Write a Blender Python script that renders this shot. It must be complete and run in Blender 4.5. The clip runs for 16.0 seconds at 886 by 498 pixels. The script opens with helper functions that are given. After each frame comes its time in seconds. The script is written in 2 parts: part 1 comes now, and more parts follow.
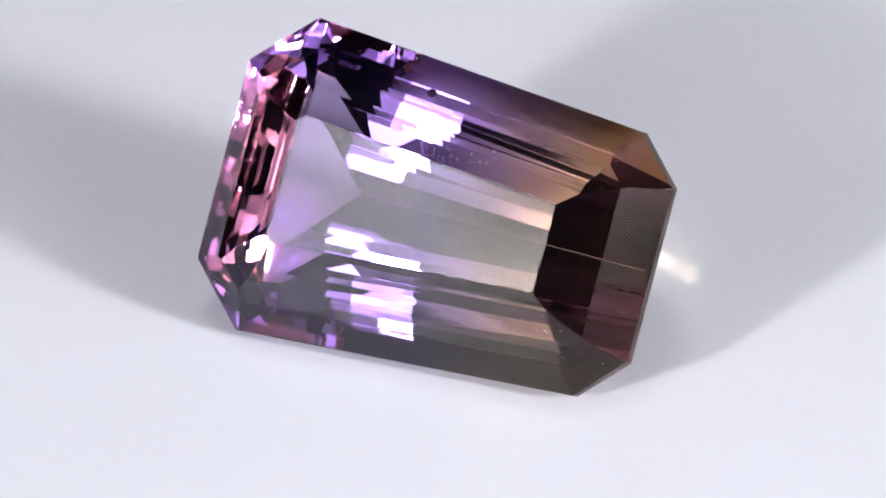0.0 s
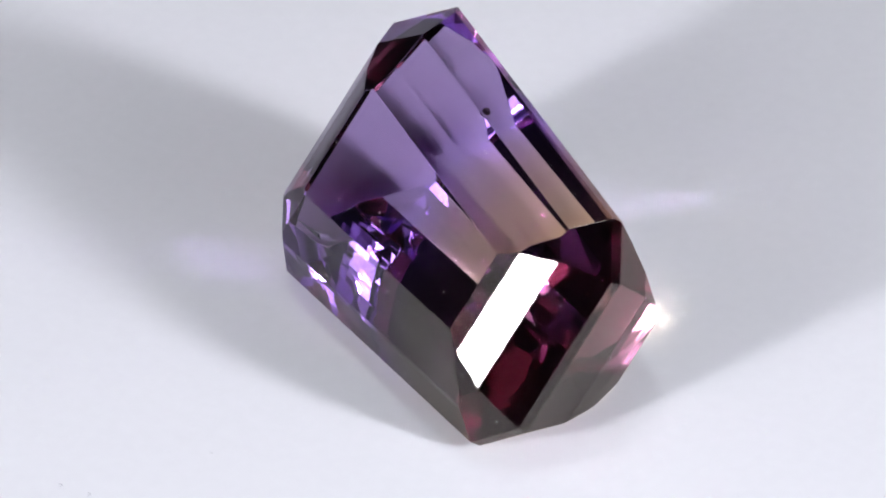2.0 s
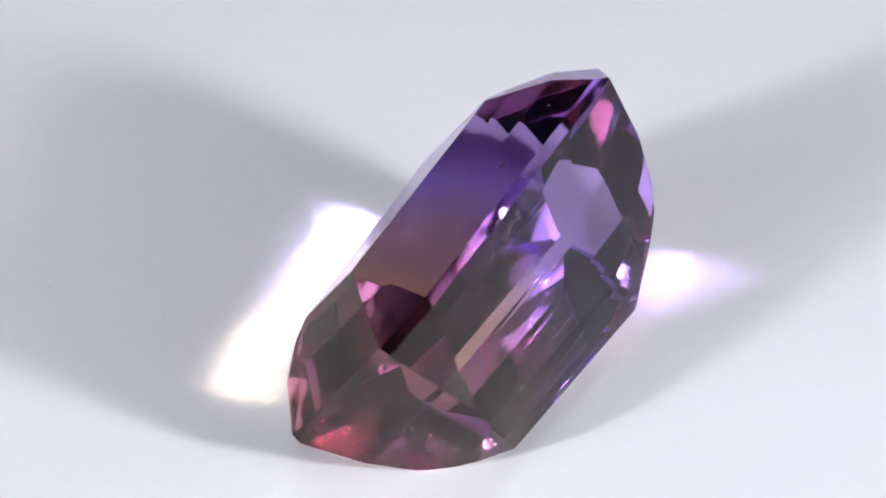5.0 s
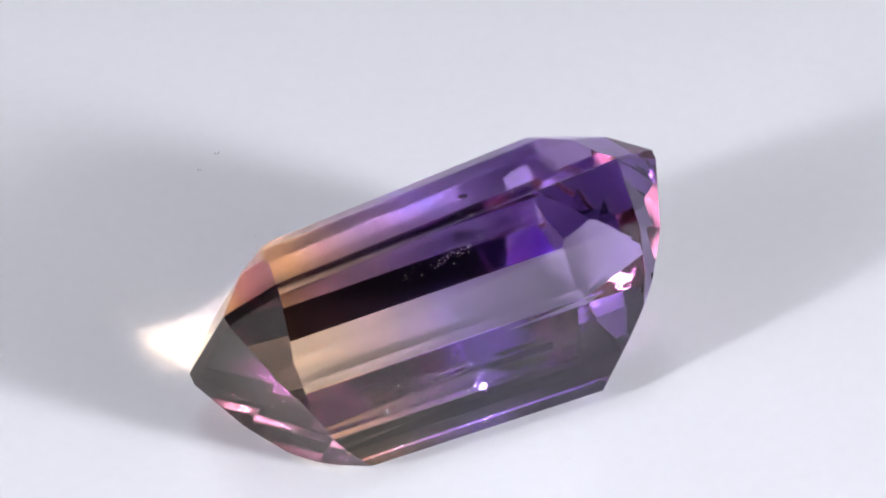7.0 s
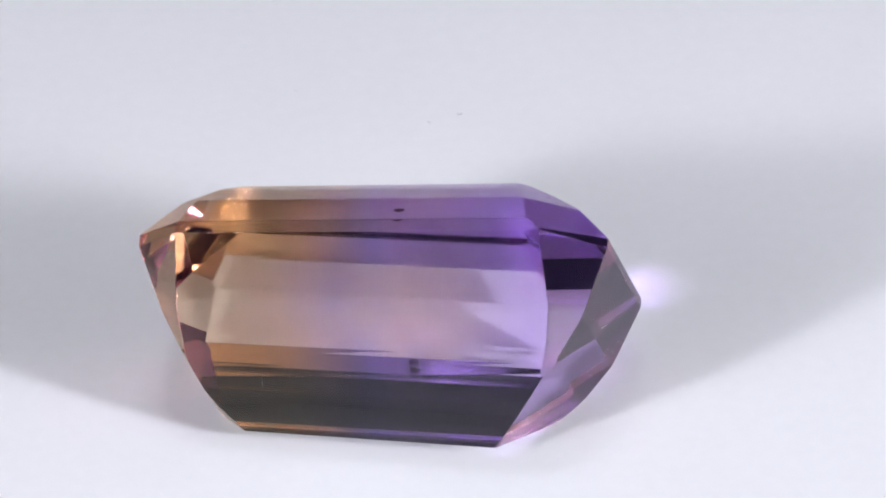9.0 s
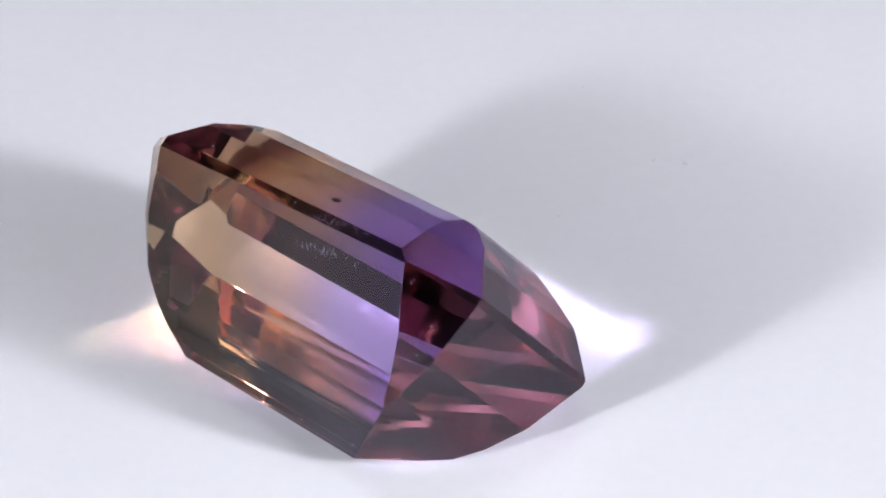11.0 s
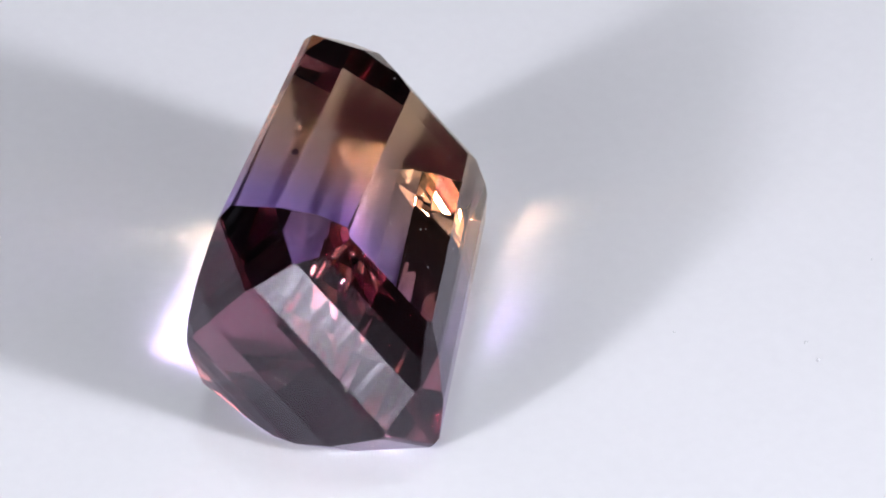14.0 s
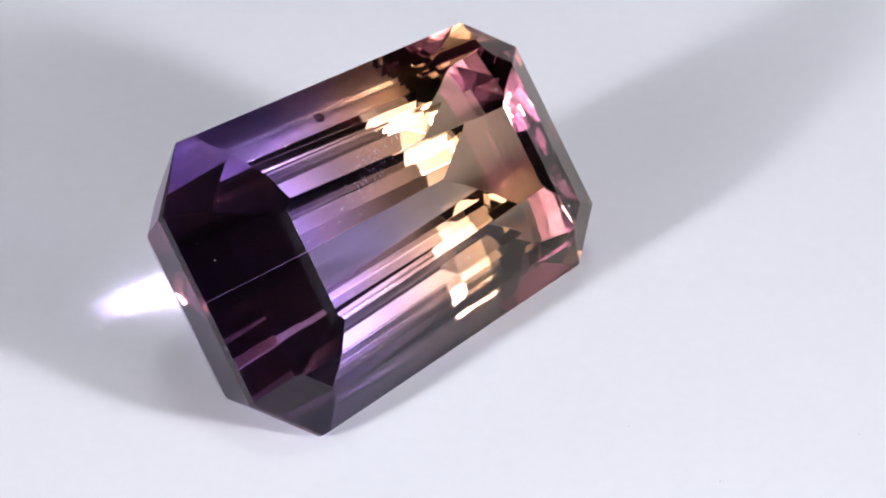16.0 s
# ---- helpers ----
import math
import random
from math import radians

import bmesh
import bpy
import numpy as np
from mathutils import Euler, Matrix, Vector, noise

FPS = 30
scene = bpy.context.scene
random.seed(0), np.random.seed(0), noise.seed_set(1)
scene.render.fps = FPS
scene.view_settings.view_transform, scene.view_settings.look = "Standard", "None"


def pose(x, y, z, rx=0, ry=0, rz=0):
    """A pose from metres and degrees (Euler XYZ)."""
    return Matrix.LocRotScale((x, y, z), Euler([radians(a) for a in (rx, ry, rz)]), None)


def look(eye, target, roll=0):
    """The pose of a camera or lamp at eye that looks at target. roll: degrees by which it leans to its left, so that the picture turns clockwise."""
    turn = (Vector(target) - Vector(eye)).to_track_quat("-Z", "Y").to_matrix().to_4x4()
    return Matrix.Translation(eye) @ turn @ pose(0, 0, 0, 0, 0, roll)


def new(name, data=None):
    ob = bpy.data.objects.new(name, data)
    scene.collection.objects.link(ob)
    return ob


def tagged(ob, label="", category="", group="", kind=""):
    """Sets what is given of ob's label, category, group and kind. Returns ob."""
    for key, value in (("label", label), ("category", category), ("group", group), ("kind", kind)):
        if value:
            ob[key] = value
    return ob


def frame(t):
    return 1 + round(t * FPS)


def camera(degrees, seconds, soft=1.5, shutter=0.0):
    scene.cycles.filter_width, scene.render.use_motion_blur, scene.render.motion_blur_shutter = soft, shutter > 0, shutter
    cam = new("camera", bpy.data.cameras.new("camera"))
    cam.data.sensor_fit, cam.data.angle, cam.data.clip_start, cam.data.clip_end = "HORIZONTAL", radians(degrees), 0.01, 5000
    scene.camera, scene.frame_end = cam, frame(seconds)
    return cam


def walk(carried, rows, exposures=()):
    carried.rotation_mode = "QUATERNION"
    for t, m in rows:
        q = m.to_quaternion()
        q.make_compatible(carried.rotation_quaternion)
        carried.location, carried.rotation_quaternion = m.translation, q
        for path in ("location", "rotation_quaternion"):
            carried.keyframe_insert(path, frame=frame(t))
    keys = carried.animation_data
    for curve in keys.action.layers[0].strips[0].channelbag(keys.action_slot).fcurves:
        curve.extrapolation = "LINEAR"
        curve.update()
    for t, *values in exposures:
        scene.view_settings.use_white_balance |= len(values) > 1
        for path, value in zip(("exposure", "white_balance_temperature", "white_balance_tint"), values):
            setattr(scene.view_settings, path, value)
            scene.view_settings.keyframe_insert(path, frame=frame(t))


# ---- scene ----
U = 0.01          # one design unit of the stone, in metres (the stone is 17.8 mm long)
SPIN = -18.177    # degrees a second, clockwise seen from above
GROUND = -0.4870  # the turntable's surface in the stone's design units


def spot(x, y, z):
    """A place in metres from design units measured from the turntable's axis."""
    return Vector((x * U, y * U, (z - GROUND) * U))


# ---- camera ----
cam = camera(4.0, 16.0, soft=1.9)
TARGET = spot(0.1323, -0.0597, 0.0)
PITCH, FAR = radians(35.365), 47.689 * U
EYE = TARGET + Vector((0, -math.cos(PITCH) * FAR, math.sin(PITCH) * FAR))
walk(cam, [(0.0, look(EYE, TARGET, -3.67)), (16.0, look(EYE, TARGET, -3.67))])

# ---- light ----
world = bpy.data.worlds.new("room_air")
world.use_nodes = True
world.node_tree.nodes["Background"].inputs[0].default_value = (0.8, 0.85, 1.0, 1)
world.node_tree.nodes["Background"].inputs[1].default_value = 0.05
scene.world = world


def lamp(name, azimuth, elevation, distance, wide, tall, watts, colour):
    data = bpy.data.lights.new(name, "AREA")
    data.shape, data.size, data.size_y, data.energy, data.color = "ELLIPSE", wide, tall, watts, colour
    a, e = radians(azimuth), radians(elevation)
    at = Vector((math.cos(a) * math.cos(e), math.sin(a) * math.cos(e), math.sin(e))) * distance
    ob = new(name, data)
    ob.matrix_world = look(at + Vector((0, 0, 0.005)), (0, 0, 0.005))
    return ob


# the hot middle of the two lamps before the stone; their frosted fronts stand in the lamps' section
lamp("desk_lamp_core", -139, 23, 0.24, 0.027, 0.027, 0.38, (0.922, 0.93, 1.0))
lamp("desk_lamp_core", -39, 20.5, 0.24, 0.034, 0.034, 0.60, (0.922, 0.93, 1.0))

# unseen overhead fill, added to lift the shadows; no known lamp hangs here
fill_data = bpy.data.lights.new("overhead_fill", "AREA")
fill_data.shape, fill_data.size, fill_data.energy = "DISK", 0.42, 5.0
fill_data.color = (0.9, 0.94, 1.0)
overhead_fill = new("overhead_fill", fill_data)
overhead_fill.location = (0.0, 0.16, 1.72)


scene.cycles.max_bounces = 24
scene.cycles.glossy_bounces = 20
scene.cycles.transmission_bounces = 20
scene.cycles.transparent_max_bounces = 512
scene.cycles.sample_clamp_indirect = 0.0
scene.cycles.blur_glossy = 0.0
scene.cycles.caustics_refractive = scene.cycles.caustics_reflective = True


# ---- materials ----
def material(name):
    m = bpy.data.materials.new(name)
    m.use_nodes = True
    t = m.node_tree
    t.nodes.clear()
    out = t.nodes.new("ShaderNodeOutputMaterial")
    return m, t, out


def node(t, kind, links=None, **values):
    n = t.nodes.new(kind)
    for k, v in values.items():
        n.inputs[k.replace("_", " ")].default_value = v
    for k, source in (links or {}).items():
        t.links.new(source, n.inputs[k])
    return n


def ramp(t, source, stops):
    n = t.nodes.new("ShaderNodeValToRGB")
    e = n.color_ramp.elements
    while len(e) < len(stops):
        e.new(0.5)
    for el, (p, c) in zip(e, stops):
        el.position, el.color = p, (*c, 1)
    t.links.new(source, n.inputs[0])
    return n.outputs[0]


def plain(name, colour, rough, scale=40.0, bump=0.0, vary=0.06):
    m, t, out = material(name)
    co = node(t, "ShaderNodeTexCoord").outputs["Object"]
    big = node(t, "ShaderNodeTexNoise", {"Vector": co}, Scale=scale, Detail=4.0)
    fine = node(t, "ShaderNodeTexNoise", {"Vector": co}, Scale=scale * 30, Detail=3.0)
    mixed = node(t, "ShaderNodeMath", {0: big.outputs[0], 1: fine.outputs[0]})
    half = node(t, "ShaderNodeMath", {0: mixed.outputs[0]})
    half.operation = "MULTIPLY"
    half.inputs[1].default_value = 0.5
    lo = [c * (1 - vary) for c in colour]
    hi = [min(1, c * (1 + vary)) for c in colour]
    col = ramp(t, half.outputs[0], [(0.3, lo), (0.7, hi)])
    b = node(t, "ShaderNodeBsdfPrincipled", {"Base Color": col}, Roughness=rough)
    if bump:
        bm_ = node(t, "ShaderNodeBump", {"Height": fine.outputs[0]}, Strength=bump, Distance=0.0002)
        t.links.new(bm_.outputs[0], b.inputs["Normal"])
    t.links.new(b.outputs[0], out.inputs[0])
    return m


def crystal(name, rough=0.0, sheen=0.0):
    """Two-coloured quartz: violet at one end, honey at the other."""
    m, t, out = material(name)
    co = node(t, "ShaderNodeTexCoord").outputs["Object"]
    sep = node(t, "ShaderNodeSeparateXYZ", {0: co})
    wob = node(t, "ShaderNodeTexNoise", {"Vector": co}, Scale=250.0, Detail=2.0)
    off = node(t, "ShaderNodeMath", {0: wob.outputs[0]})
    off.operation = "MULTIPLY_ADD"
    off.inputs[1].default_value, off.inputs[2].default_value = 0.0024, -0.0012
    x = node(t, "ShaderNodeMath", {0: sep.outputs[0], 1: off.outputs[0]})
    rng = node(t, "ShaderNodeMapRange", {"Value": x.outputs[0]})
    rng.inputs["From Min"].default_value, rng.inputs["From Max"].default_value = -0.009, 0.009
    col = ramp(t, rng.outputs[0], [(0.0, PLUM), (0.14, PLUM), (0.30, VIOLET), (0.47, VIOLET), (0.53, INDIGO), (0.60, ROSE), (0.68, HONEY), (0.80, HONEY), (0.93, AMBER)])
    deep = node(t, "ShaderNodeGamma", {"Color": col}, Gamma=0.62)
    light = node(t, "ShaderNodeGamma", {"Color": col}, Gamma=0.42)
    bent = node(t, "ShaderNodeBsdfRefraction", {"Color": deep.outputs[0]}, Roughness=rough, IOR=1.55)
    gloss = node(t, "ShaderNodeBsdfGlossy", {"Color": light.outputs[0]}, Roughness=sheen or rough)
    if sheen:  # faint polishing lines
        long = node(t, "ShaderNodeMapping", {"Vector": co})
        long.inputs["Scale"].default_value = (350.0, 4200.0, 350.0)
        lines = node(t, "ShaderNodeTexNoise", {"Vector": long.outputs[0]}, Scale=1.0, Detail=3.0)
        worn = node(t, "ShaderNodeMapRange", {"Value": lines.outputs[0]})
        worn.inputs["From Min"].default_value, worn.inputs["From Max"].default_value = 0.5, 0.75
        worn.inputs["To Min"].default_value, worn.inputs["To Max"].default_value = sheen * 0.8, sheen * 2.2
        t.links.new(worn.outputs["Result"], gloss.inputs["Roughness"])
    share = node(t, "ShaderNodeFresnel", IOR=1.55)
    both = node(t, "ShaderNodeMixShader", {0: share.outputs[0], 1: bent.outputs[0], 2: gloss.outputs[0]})
    t.links.new(both.outputs[0], out.inputs[0])
    return m


def absorbing(name):
    """The tint of one added sheet, which darkens light on its way along the stone."""
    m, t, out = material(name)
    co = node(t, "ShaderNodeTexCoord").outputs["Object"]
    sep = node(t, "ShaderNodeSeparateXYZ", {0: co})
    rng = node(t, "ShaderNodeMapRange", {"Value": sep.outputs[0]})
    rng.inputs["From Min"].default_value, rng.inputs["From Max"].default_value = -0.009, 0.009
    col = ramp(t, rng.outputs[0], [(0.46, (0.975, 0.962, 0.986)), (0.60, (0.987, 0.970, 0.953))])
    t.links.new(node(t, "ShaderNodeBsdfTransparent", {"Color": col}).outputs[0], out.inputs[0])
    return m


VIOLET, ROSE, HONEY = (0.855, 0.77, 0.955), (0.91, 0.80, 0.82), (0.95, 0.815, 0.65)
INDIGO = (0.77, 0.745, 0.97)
# darker end tints: light lost on the lengthwise path, put into the colour
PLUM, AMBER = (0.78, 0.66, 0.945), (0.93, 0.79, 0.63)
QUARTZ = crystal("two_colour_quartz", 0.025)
SHEET_TINT = absorbing("absorption_sheet_tint")
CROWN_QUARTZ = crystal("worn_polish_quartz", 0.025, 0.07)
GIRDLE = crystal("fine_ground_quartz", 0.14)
WHITE_BOARD = plain("white_satin_board", (0.785, 0.785, 0.82), 0.45, 60.0, 0.05, 0.02)
DESK = plain("white_desk", (0.72, 0.72, 0.74), 0.5, 6.0, 0.0, 0.05)
WALL = plain("grey_wall_paint", (0.17, 0.17, 0.19), 0.8, 2.0, 0.0, 0.06)
DUST = plain("grey_dust", (0.52, 0.52, 0.55), 0.9, 900.0, 0.0, 0.2)
LINT = plain("pale_dust", (0.75, 0.74, 0.76), 0.9, 900.0, 0.0, 0.1)
DARK_FLECK = plain("dark_mineral", (0.10, 0.06, 0.09), 0.6, 900.0, 0.0, 0.3)


def part(name, bm, mat, parent=None, label=""):
    me = bpy.data.meshes.new(name)
    bm.to_mesh(me)
    bm.free()
    me.materials.append(mat)
    ob = new(name, me)
    if parent:
        ob.parent = parent
    if label:
        ob["label"] = label
    return ob


def box(x0, y0, z0, x1, y1, z1, bevel=0.0):
    bm = bmesh.new()
    bmesh.ops.create_cube(bm, size=1.0)
    bmesh.ops.transform(bm, verts=bm.verts, matrix=Matrix.Translation(((x0 + x1) / 2, (y0 + y1) / 2, (z0 + z1) / 2))
                        @ Matrix.Diagonal((x1 - x0, y1 - y0, z1 - z0, 1)))
    if bevel:
        bmesh.ops.bevel(bm, geom=bm.edges, offset=bevel, segments=2, affect="EDGES", profile=0.5)
    return bm


# ---- room ----
tagged(part("floor", box(-1.8, -1.8, -0.85, 1.8, 1.8, -0.78), WALL), "grey painted floor of the room", "floor", kind="structure")
tagged(part("ceiling", box(-1.8, -1.8, 1.75, 1.8, 1.8, 1.83), WALL), "grey painted ceiling of the room", "ceiling", kind="structure")
tagged(part("wall_north", box(-1.8, 1.8, -0.85, 1.8, 1.9, 1.83), WALL), "plain grey painted room wall", "wall", kind="structure")
tagged(part("wall_south", box(-1.8, -1.9, -0.85, 1.8, -1.8, 1.83), WALL), "plain grey painted room wall", "wall", kind="structure")
tagged(part("wall_east", box(1.8, -1.9, -0.85, 1.9, 1.9, 1.83), WALL), "plain grey painted room wall", "wall", kind="structure")
tagged(part("wall_west", box(-1.9, -1.9, -0.85, -1.8, 1.9, 1.83), WALL), "plain grey painted room wall", "wall", kind="structure")
bench = tagged(new("work_table"), "plain white work table carrying the turntable and lamps", "table")
part("tabletop", box(-0.7, -0.45, -0.045, 0.7, 0.45, -0.015, 0.004), DESK, bench)
for lx in (-0.64, 0.64):
    for ly in (-0.39, 0.39):
        part("leg", box(lx - 0.025, ly - 0.025, -0.78, lx + 0.025, ly + 0.025, -0.045, 0.003), DESK, bench)


# ---- the two lamps ----
def frosted(name, strength, radius, tone):
    """A lit frosted front with small diodes behind it, brightest in its middle."""
    m, t, out = material(name)
    co = node(t, "ShaderNodeTexCoord").outputs["Object"]
    far = node(t, "ShaderNodeVectorMath", {0: co})
    far.operation = "LENGTH"
    fade = node(t, "ShaderNodeMapRange", {"Value": far.outputs["Value"]})
    fade.interpolation_type = "SMOOTHSTEP"
    fade.inputs["From Min"].default_value, fade.inputs["From Max"].default_value = radius * 0.1, radius
    fade.inputs["To Min"].default_value, fade.inputs["To Max"].default_value = strength, strength * 0.02
    cells = node(t, "ShaderNodeTexVoronoi", {"Vector": co}, Scale=105.0)
    glow = node(t, "ShaderNodeMapRange", {"Value": cells.outputs["Distance"]})
    glow.interpolation_type = "SMOOTHSTEP"
    glow.inputs["From Min"].default_value, glow.inputs["From Max"].default_value = 0.05, 0.75
    glow.inputs["To Min"].default_value, glow.inputs["To Max"].default_value = 1.9, 0.5
    lit = node(t, "ShaderNodeMath", {0: fade.outputs["Result"], 1: glow.outputs["Result"]})
    lit.operation = "MULTIPLY"
    e = node(t, "ShaderNodeEmission", {"Strength": lit.outputs[0]}, Color=(*tone, 1))
    t.links.new(e.outputs[0], out.inputs[0])
    return m


def lathe(prof, n=64):
    bm = bmesh.new()
    rings = [[bm.verts.new((r * math.cos(i * math.tau / n), r * math.sin(i * math.tau / n), z)) for i in range(n)] if r else [bm.verts.new((0, 0, z))] for r, z in prof]
    for a, b in zip(rings, rings[1:]):
        for i in range(n):
            j = (i + 1) % n
            bm.faces.new([v for v in (a[i % len(a)], b[i % len(b)], b[j % len(b)], a[j % len(a)])] if len(a) > 1 and len(b) > 1
                         else ((a[0], b[i], b[j]) if len(a) == 1 else (a[i], b[0], a[j])))
    bmesh.ops.recalc_face_normals(bm, faces=bm.faces)
    return bm


def desk_lamp(azimuth, elevation, distance, radius, strength):
    a, e = radians(azimuth), radians(elevation)
    at = Vector((math.cos(a) * math.cos(e), math.sin(a) * math.cos(e), math.sin(e))) * distance + Vector((0, 0, 0.005))
    thing = tagged(new("desk_lamp"), "round white desk lamp with a glowing frosted front", "lamp", "lamps beside the turntable")
    head = look(at, (0, 0, 0.005))
    front = lathe([(0, 0), (radius, 0)])
    for f in front.faces:
        if f.normal.z > 0:
            f.normal_flip()
    shown = part("diffuser", front, frosted("frosted_front", strength, radius, (0.94, 0.94, 1.0)), thing, "glowing frosted front")
    shell = part("shade", lathe([(radius * 1.0, -0.002), (radius * 1.04, -0.002), (radius * 1.04, 0.012), (radius * 0.7, 0.045), (0, 0.055)]), DESK, thing, "white metal shade")
    for ob in (shown, shell):
        ob.matrix_local = head
    back = at + at.normalized() * 0.05
    post = bmesh.new()
    bmesh.ops.create_cone(post, cap_ends=True, segments=20, radius1=0.008, radius2=0.006, depth=back.z + 0.005, matrix=Matrix.Translation((back.x, back.y, (back.z - 0.025) / 2)))
    part("post", post, DESK, thing)
    base = lathe([(0, -0.003), (0.05, -0.003), (0.055, -0.006), (0.055, -0.015), (0, -0.015)], 40)
    bmesh.ops.translate(base, vec=(back.x, back.y, 0), verts=base.verts)
    part("base", base, DESK, thing)


desk_lamp(-139, 29, 0.248, 0.072, 11.5)
desk_lamp(-40, 26, 0.248, 0.090, 8.0)


# ---- turntable ----
def turntable():
    bm = bmesh.new()
    prof = [(0.0, 0.0), (0.1235, 0.0), (0.1246, -0.0004), (0.125, -0.0015), (0.125, -0.0115), (0.1246, -0.0126), (0.1235, -0.013), (0.0, -0.013)]
    n = 96
    rings = []
    for r, z in prof:
        if r == 0:
            rings.append([bm.verts.new((0, 0, z))])
        else:
            rings.append([bm.verts.new((r * math.cos(i * math.tau / n), r * math.sin(i * math.tau / n), z)) for i in range(n)])
    for a, b in zip(rings, rings[1:]):
        for i in range(n):
            j = (i + 1) % n
            if len(a) == 1:
                bm.faces.new((a[0], b[i], b[j]))
            elif len(b) == 1:
                bm.faces.new((a[i], b[0], a[j]))
            else:
                bm.faces.new((a[i], b[i], b[j], a[j]))
    bmesh.ops.recalc_face_normals(bm, faces=bm.faces)
    return bm


table = tagged(new("turntable"), "round white satin display turntable, slowly turning", "turntable")
disc = part("disc", turntable(), WHITE_BOARD, table)
foot = bmesh.new()
bmesh.ops.create_cone(foot, cap_ends=True, segments=48, radius1=0.05, radius2=0.05, depth=0.0025, matrix=Matrix.Translation((0, 0, -0.01385)))
part("foot_ring", foot, DESK, table, "low white base under the disc")


# ---- the stone ----
# Profiles of the facets: how far each row's line stands from the stone's middle, and its height over the girdle plane
TOP = 0.2665
SIDE = ((0.2347, TOP), (0.3167, 0.2174), (0.4140, 0.1731), (0.5619, 0.0225), (0.5619, -0.0225), (0.5092, -0.1058), (0.4196, -0.2375), (0.3856, -0.2856), (0.2895, -0.4109), (0.2555, -0.4501), (0.2267, -0.4807), (0.1367, -0.5626), (-0.0284, -0.6877))
HONEY_END = ((0.5320, TOP), (0.6000, 0.2377), (0.7278, 0.1649), (0.8782, 0.0225), (0.8782, -0.0225), (0.7788, -0.2701), (0.7058, -0.4005), (0.6822, -0.4405), (0.6308, -0.5218), (0.5834, -0.5700), (0.4691, -0.6591))
VIOLET_END = ((0.5640, TOP), (0.6000, 0.2514), (0.6900, 0.2037), (0.7800, 0.1425), (0.9080, 0.0145), (0.9080, -0.0225), (0.8208, -0.2736), (0.7225, -0.4330), (0.7052, -0.4547), (0.6415, -0.5250), (0.5852, -0.5814), (0.4797, -0.6749))
HONEY_CORNER = ((0.5308, TOP), (0.6094, 0.2250), (0.7254, 0.1606), (0.8568, 0.0225), (0.8607, -0.0225), (0.7624, -0.2499), (0.6608, -0.4089), (0.5700, -0.5214), (0.4260, -0.6763))
VIOLET_CREST = ((0.5300, TOP), (0.6200, 0.2180), (0.7650, 0.1360), (0.9110, -0.0145))
VIOLET_BROW = ((0.5600, TOP), (0.6600, 0.2235), (0.7900, 0.1600), (0.9197, 0.0030))
VIOLET_CORNER = ((0.9197, 0.0225), (0.9197, -0.0225), (0.8255, -0.2606), (0.7320, -0.4076), (0.6277, -0.5237), (0.4480, -0.6774))
TAPER = 4.17


def cut_stone():
    """A block cut facet by facet, as a lapidary would."""
    bm = bmesh.new()
    bmesh.ops.create_cube(bm, size=3.0)

    def cut(n, d):
        n = Vector(n)
        got = bmesh.ops.bisect_plane(bm, geom=bm.verts[:] + bm.edges[:] + bm.faces[:], dist=1e-7, plane_co=n * d, plane_no=n, clear_outer=True)
        edges = [g for g in got["geom_cut"] if isinstance(g, bmesh.types.BMEdge)]
        if len(edges) > 2:
            bmesh.ops.contextual_create(bm, geom=edges)

    cut((0, 0, 1), TOP)
    for azimuth, lines in ((90 - TAPER, SIDE), (TAPER - 90, SIDE), (0, HONEY_END), (180, VIOLET_END), (45, HONEY_CORNER), (-45, HONEY_CORNER),
                           (130, VIOLET_CREST), (-135, VIOLET_BROW), (135, VIOLET_CORNER), (-135, VIOLET_CORNER)):
        c, s = math.cos(radians(azimuth)), math.sin(radians(azimuth))
        for (ra, za), (rb, zb) in zip(lines, lines[1:]):
            length = math.hypot(za - zb, rb - ra)
            nr, nz = (za - zb) / length, (rb - ra) / length
            cut((nr * c, nr * s, nz), nr * ra + nz * za)
    bmesh.ops.remove_doubles(bm, verts=bm.verts, dist=2e-4)
    bmesh.ops.bevel(bm, geom=bm.edges[:], offset=0.0022, segments=1, affect="EDGES", clamp_overlap=True)
    bmesh.ops.recalc_face_normals(bm, faces=bm.faces)
    bmesh.ops.scale(bm, vec=(U, U, U), verts=bm.verts)
    return bm


stone = tagged(new("gemstone"), "emerald-cut two-colour gemstone, violet shading to honey, lying tilted on the turntable", "gemstone")
whole = cut_stone()
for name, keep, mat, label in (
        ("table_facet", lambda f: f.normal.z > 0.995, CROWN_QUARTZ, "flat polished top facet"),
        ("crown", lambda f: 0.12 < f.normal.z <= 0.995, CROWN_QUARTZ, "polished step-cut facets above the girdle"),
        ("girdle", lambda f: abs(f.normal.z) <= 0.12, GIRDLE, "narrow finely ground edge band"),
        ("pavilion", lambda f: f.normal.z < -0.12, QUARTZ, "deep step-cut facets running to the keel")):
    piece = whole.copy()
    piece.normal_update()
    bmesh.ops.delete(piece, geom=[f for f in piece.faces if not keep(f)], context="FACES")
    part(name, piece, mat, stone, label)

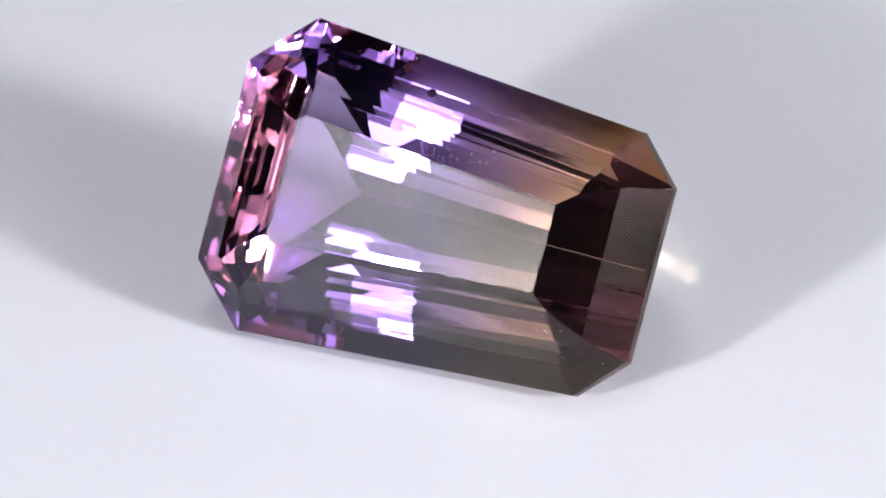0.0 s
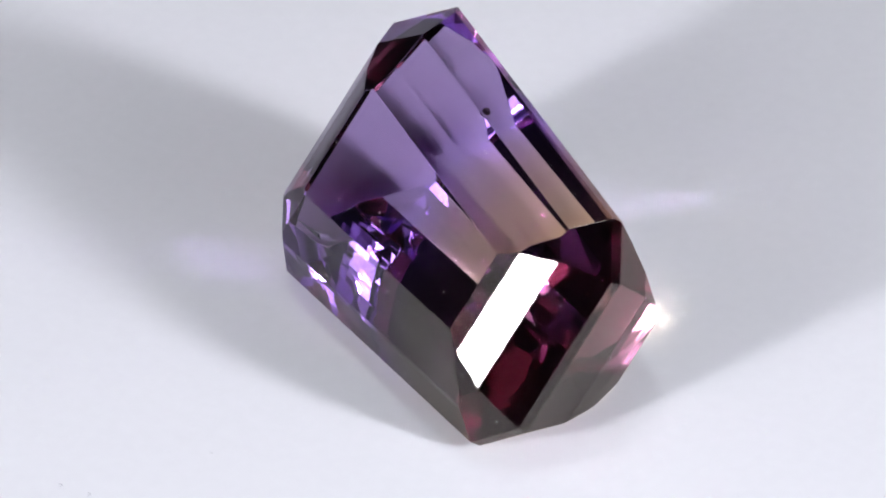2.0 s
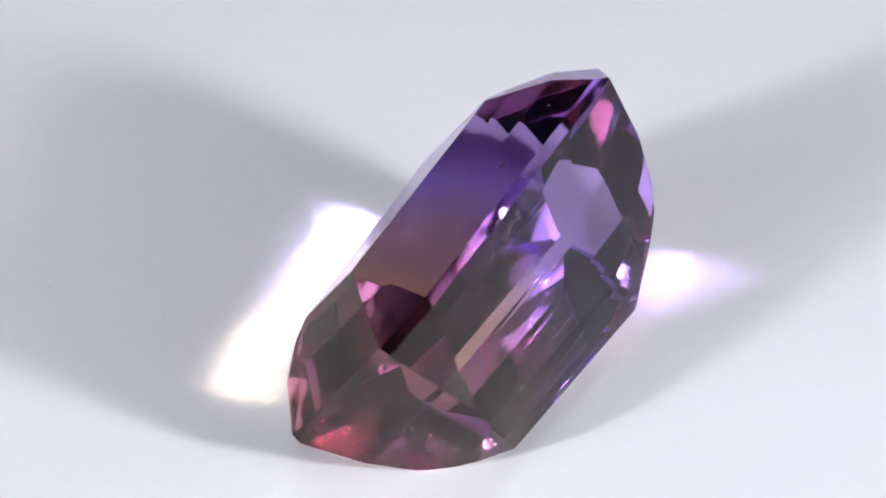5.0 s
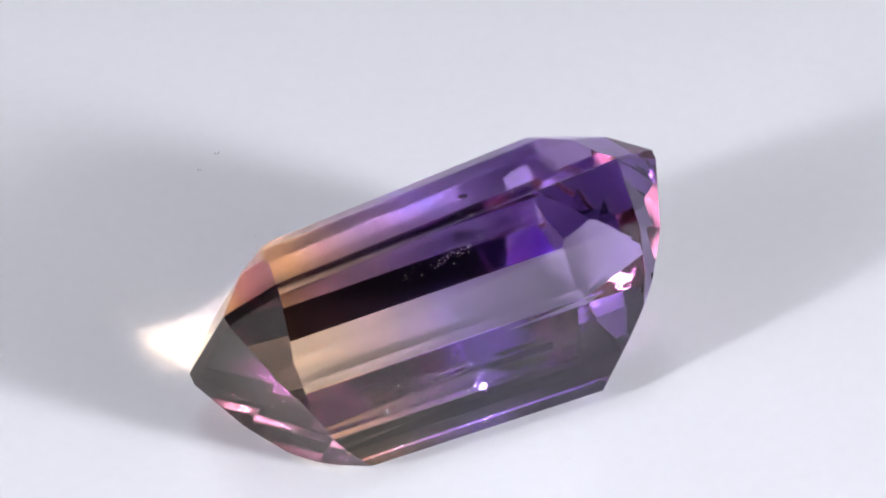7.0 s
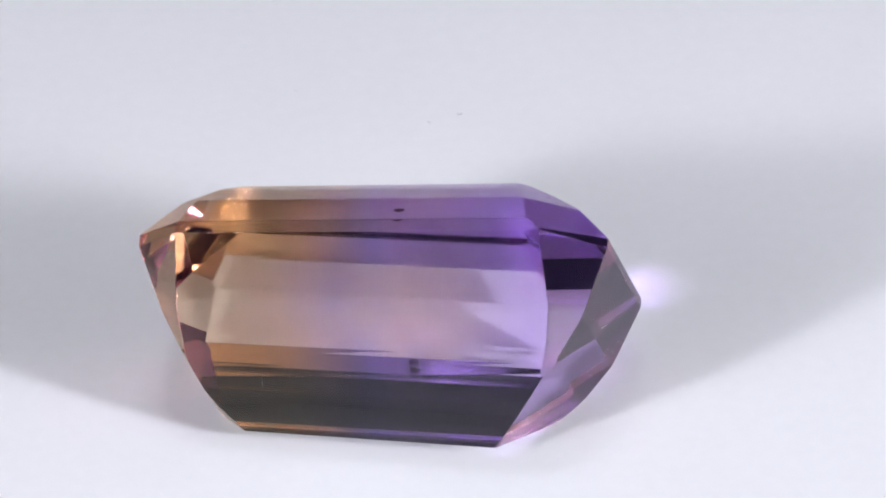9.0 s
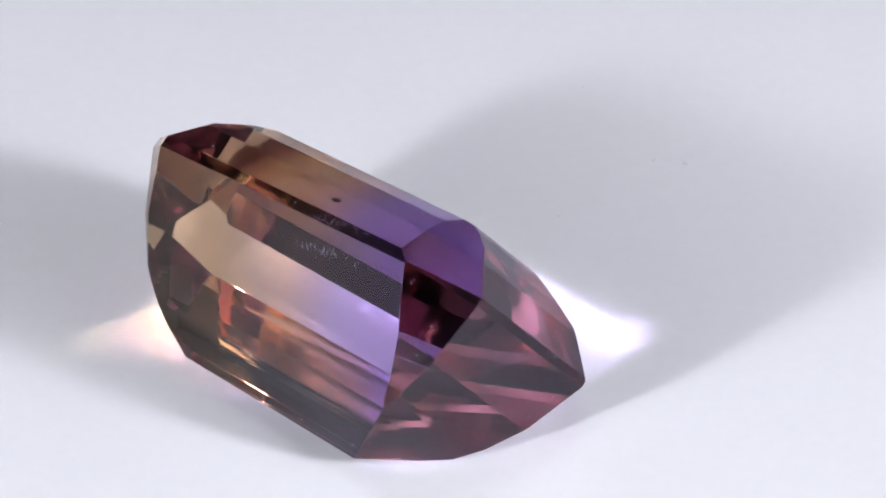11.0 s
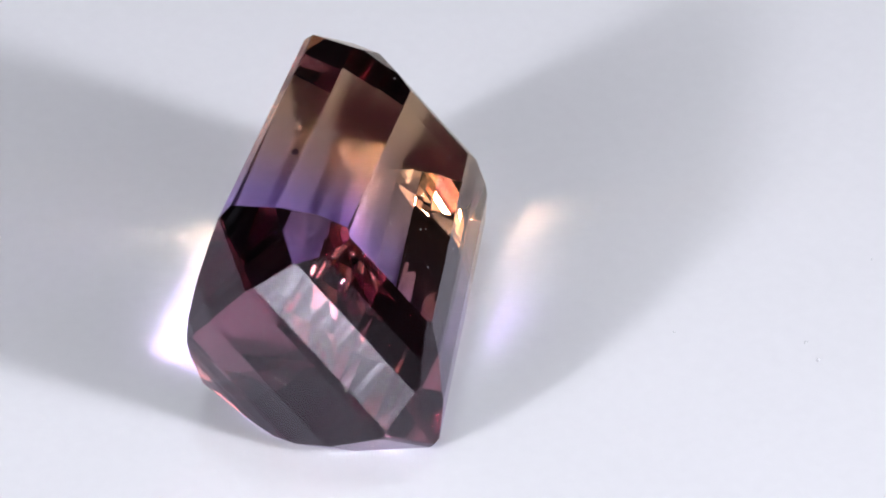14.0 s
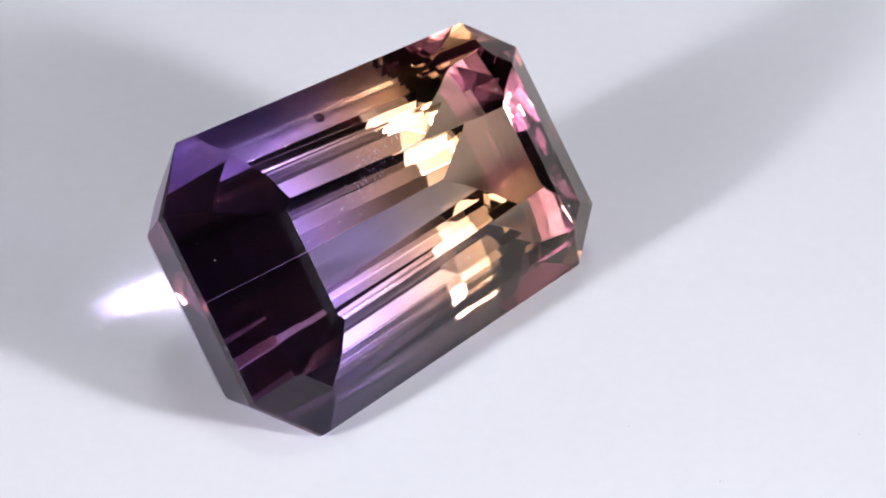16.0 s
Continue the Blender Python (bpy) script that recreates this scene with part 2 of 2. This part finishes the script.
# thin tinted sheets added across the crystal's length, standing in for its absorption
sheets = bmesh.new()
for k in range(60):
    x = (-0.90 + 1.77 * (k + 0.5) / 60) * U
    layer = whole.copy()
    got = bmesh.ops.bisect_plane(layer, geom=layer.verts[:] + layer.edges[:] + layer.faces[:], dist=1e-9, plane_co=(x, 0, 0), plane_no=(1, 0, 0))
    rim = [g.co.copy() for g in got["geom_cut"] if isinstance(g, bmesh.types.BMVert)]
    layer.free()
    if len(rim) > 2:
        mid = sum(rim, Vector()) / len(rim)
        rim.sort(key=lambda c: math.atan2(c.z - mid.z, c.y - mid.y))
        sheets.faces.new([sheets.verts.new(mid + (c - mid) * 0.998) for c in rim])
tagged(part("absorption_sheets", sheets, SHEET_TINT, stone, "added violet and honey tint sheets inside the crystal, standing in for its absorption"), kind="stuff")


def grain(bm, at, size, squash=1.0):
    """One small irregular crumb added to a mesh."""
    got = bmesh.ops.create_icosphere(bm, subdivisions=1, radius=size, matrix=Matrix.Translation(at) @ Euler((random.uniform(0, 6), random.uniform(0, 6), random.uniform(0, 6))).to_matrix().to_4x4()
                                     @ Matrix.Diagonal((random.uniform(0.7, 1.6), random.uniform(0.6, 1.1), squash, 1)))
    for v in got["verts"]:
        v.co += Vector((random.uniform(-0.3, 0.3), random.uniform(-0.3, 0.3), random.uniform(-0.3, 0.3))) * size


# dust that clings to the facets
random.seed(5)
dust = bmesh.new()
whole.faces.ensure_lookup_table()
areas = [f.calc_area() for f in whole.faces]
for _ in range(110):
    f = random.choices(whole.faces, areas)[0]
    loop = [v.co for v in f.verts]
    w = [random.random() ** 2 for _ in loop]
    at = sum((c * k for c, k in zip(loop, w)), Vector()) / sum(w)
    grain(dust, at + f.normal * 0.000008, U * random.uniform(0.0012, 0.0030), 0.6)
tagged(part("surface_dust", dust, LINT, stone, "fine pale dust on the polished facets"), kind="stuff")
whole.free()

# flaws inside the stone: one dark fleck, and a thin veil of tiny bright crumbs
random.seed(8)
fleck = bmesh.new()
bmesh.ops.create_icosphere(fleck, subdivisions=2, radius=1.0, matrix=Matrix.Translation((-0.13 * U, 0.425 * U, 0.055 * U)) @ Matrix.Diagonal((0.020 * U, 0.015 * U, 0.013 * U, 1)))
for v in fleck.verts:
    v.co += Vector((random.uniform(-1, 1), random.uniform(-1, 1), random.uniform(-1, 1))) * 0.002 * U
part("dark_inclusion", fleck, DARK_FLECK, stone, "small dark mineral fleck inside")
veil = bmesh.new()
for _ in range(90):
    a, b = random.gauss(0, 0.10), random.gauss(0, 0.02)
    grain(veil, Vector((-0.08 + a, 0.16 + 0.25 * a + b, 0.02 - 0.2 * a + random.gauss(0, 0.012))) * U, U * random.uniform(0.0012, 0.0034), 0.5)
tagged(part("veil_inclusion", veil, LINT, stone, "wispy veil of pale crumbs inside"), kind="stuff")


REST = Matrix(((0.88566, 0.3155, -0.34063), (-0.46206, 0.5268, -0.71342), (-0.0457, 0.78929, 0.61239)))
REST = Matrix.Translation(spot(0.1306, 0.1381, 0.0024)) @ REST.to_quaternion().to_matrix().to_4x4()


# ---- crumbs of lint on the turntable ----
random.seed(11)
crumbs = []
for x, y, size in ((-0.52, -1.385, 0.007), (-0.645, -1.392, 0.008), (-0.278, -0.943, 0.004), (-0.106, -1.795, 0.004)):
    bm = bmesh.new()
    turn = random.uniform(0, 3)
    for k in range(4):
        a = turn + k * 0.5
        grain(bm, Vector((math.cos(a) * size * (k - 1.5), math.sin(a) * size * (k - 1.5), size * 0.2)) * U, size * U * 0.42, 0.5)
    crumbs.append((tagged(part("lint", bm, DUST), "tiny grey lint crumb lying on the turntable", "lint", "lint on the turntable"), x * U, y * U))


# ---- what moves ----
def motions():
    times = [0.5 * k for k in range(33)]
    walk(table, [(t, pose(0, 0, 0, 0, 0, SPIN * t)) for t in times])
    for crumb, x, y in crumbs:
        walk(crumb, [(t, pose(0, 0, 0, 0, 0, SPIN * t) @ pose(x, y, 0)) for t in times])
    walk(stone, [(t, pose(0, 0, 0, 0, 0, SPIN * t) @ REST) for t in times])


motions()
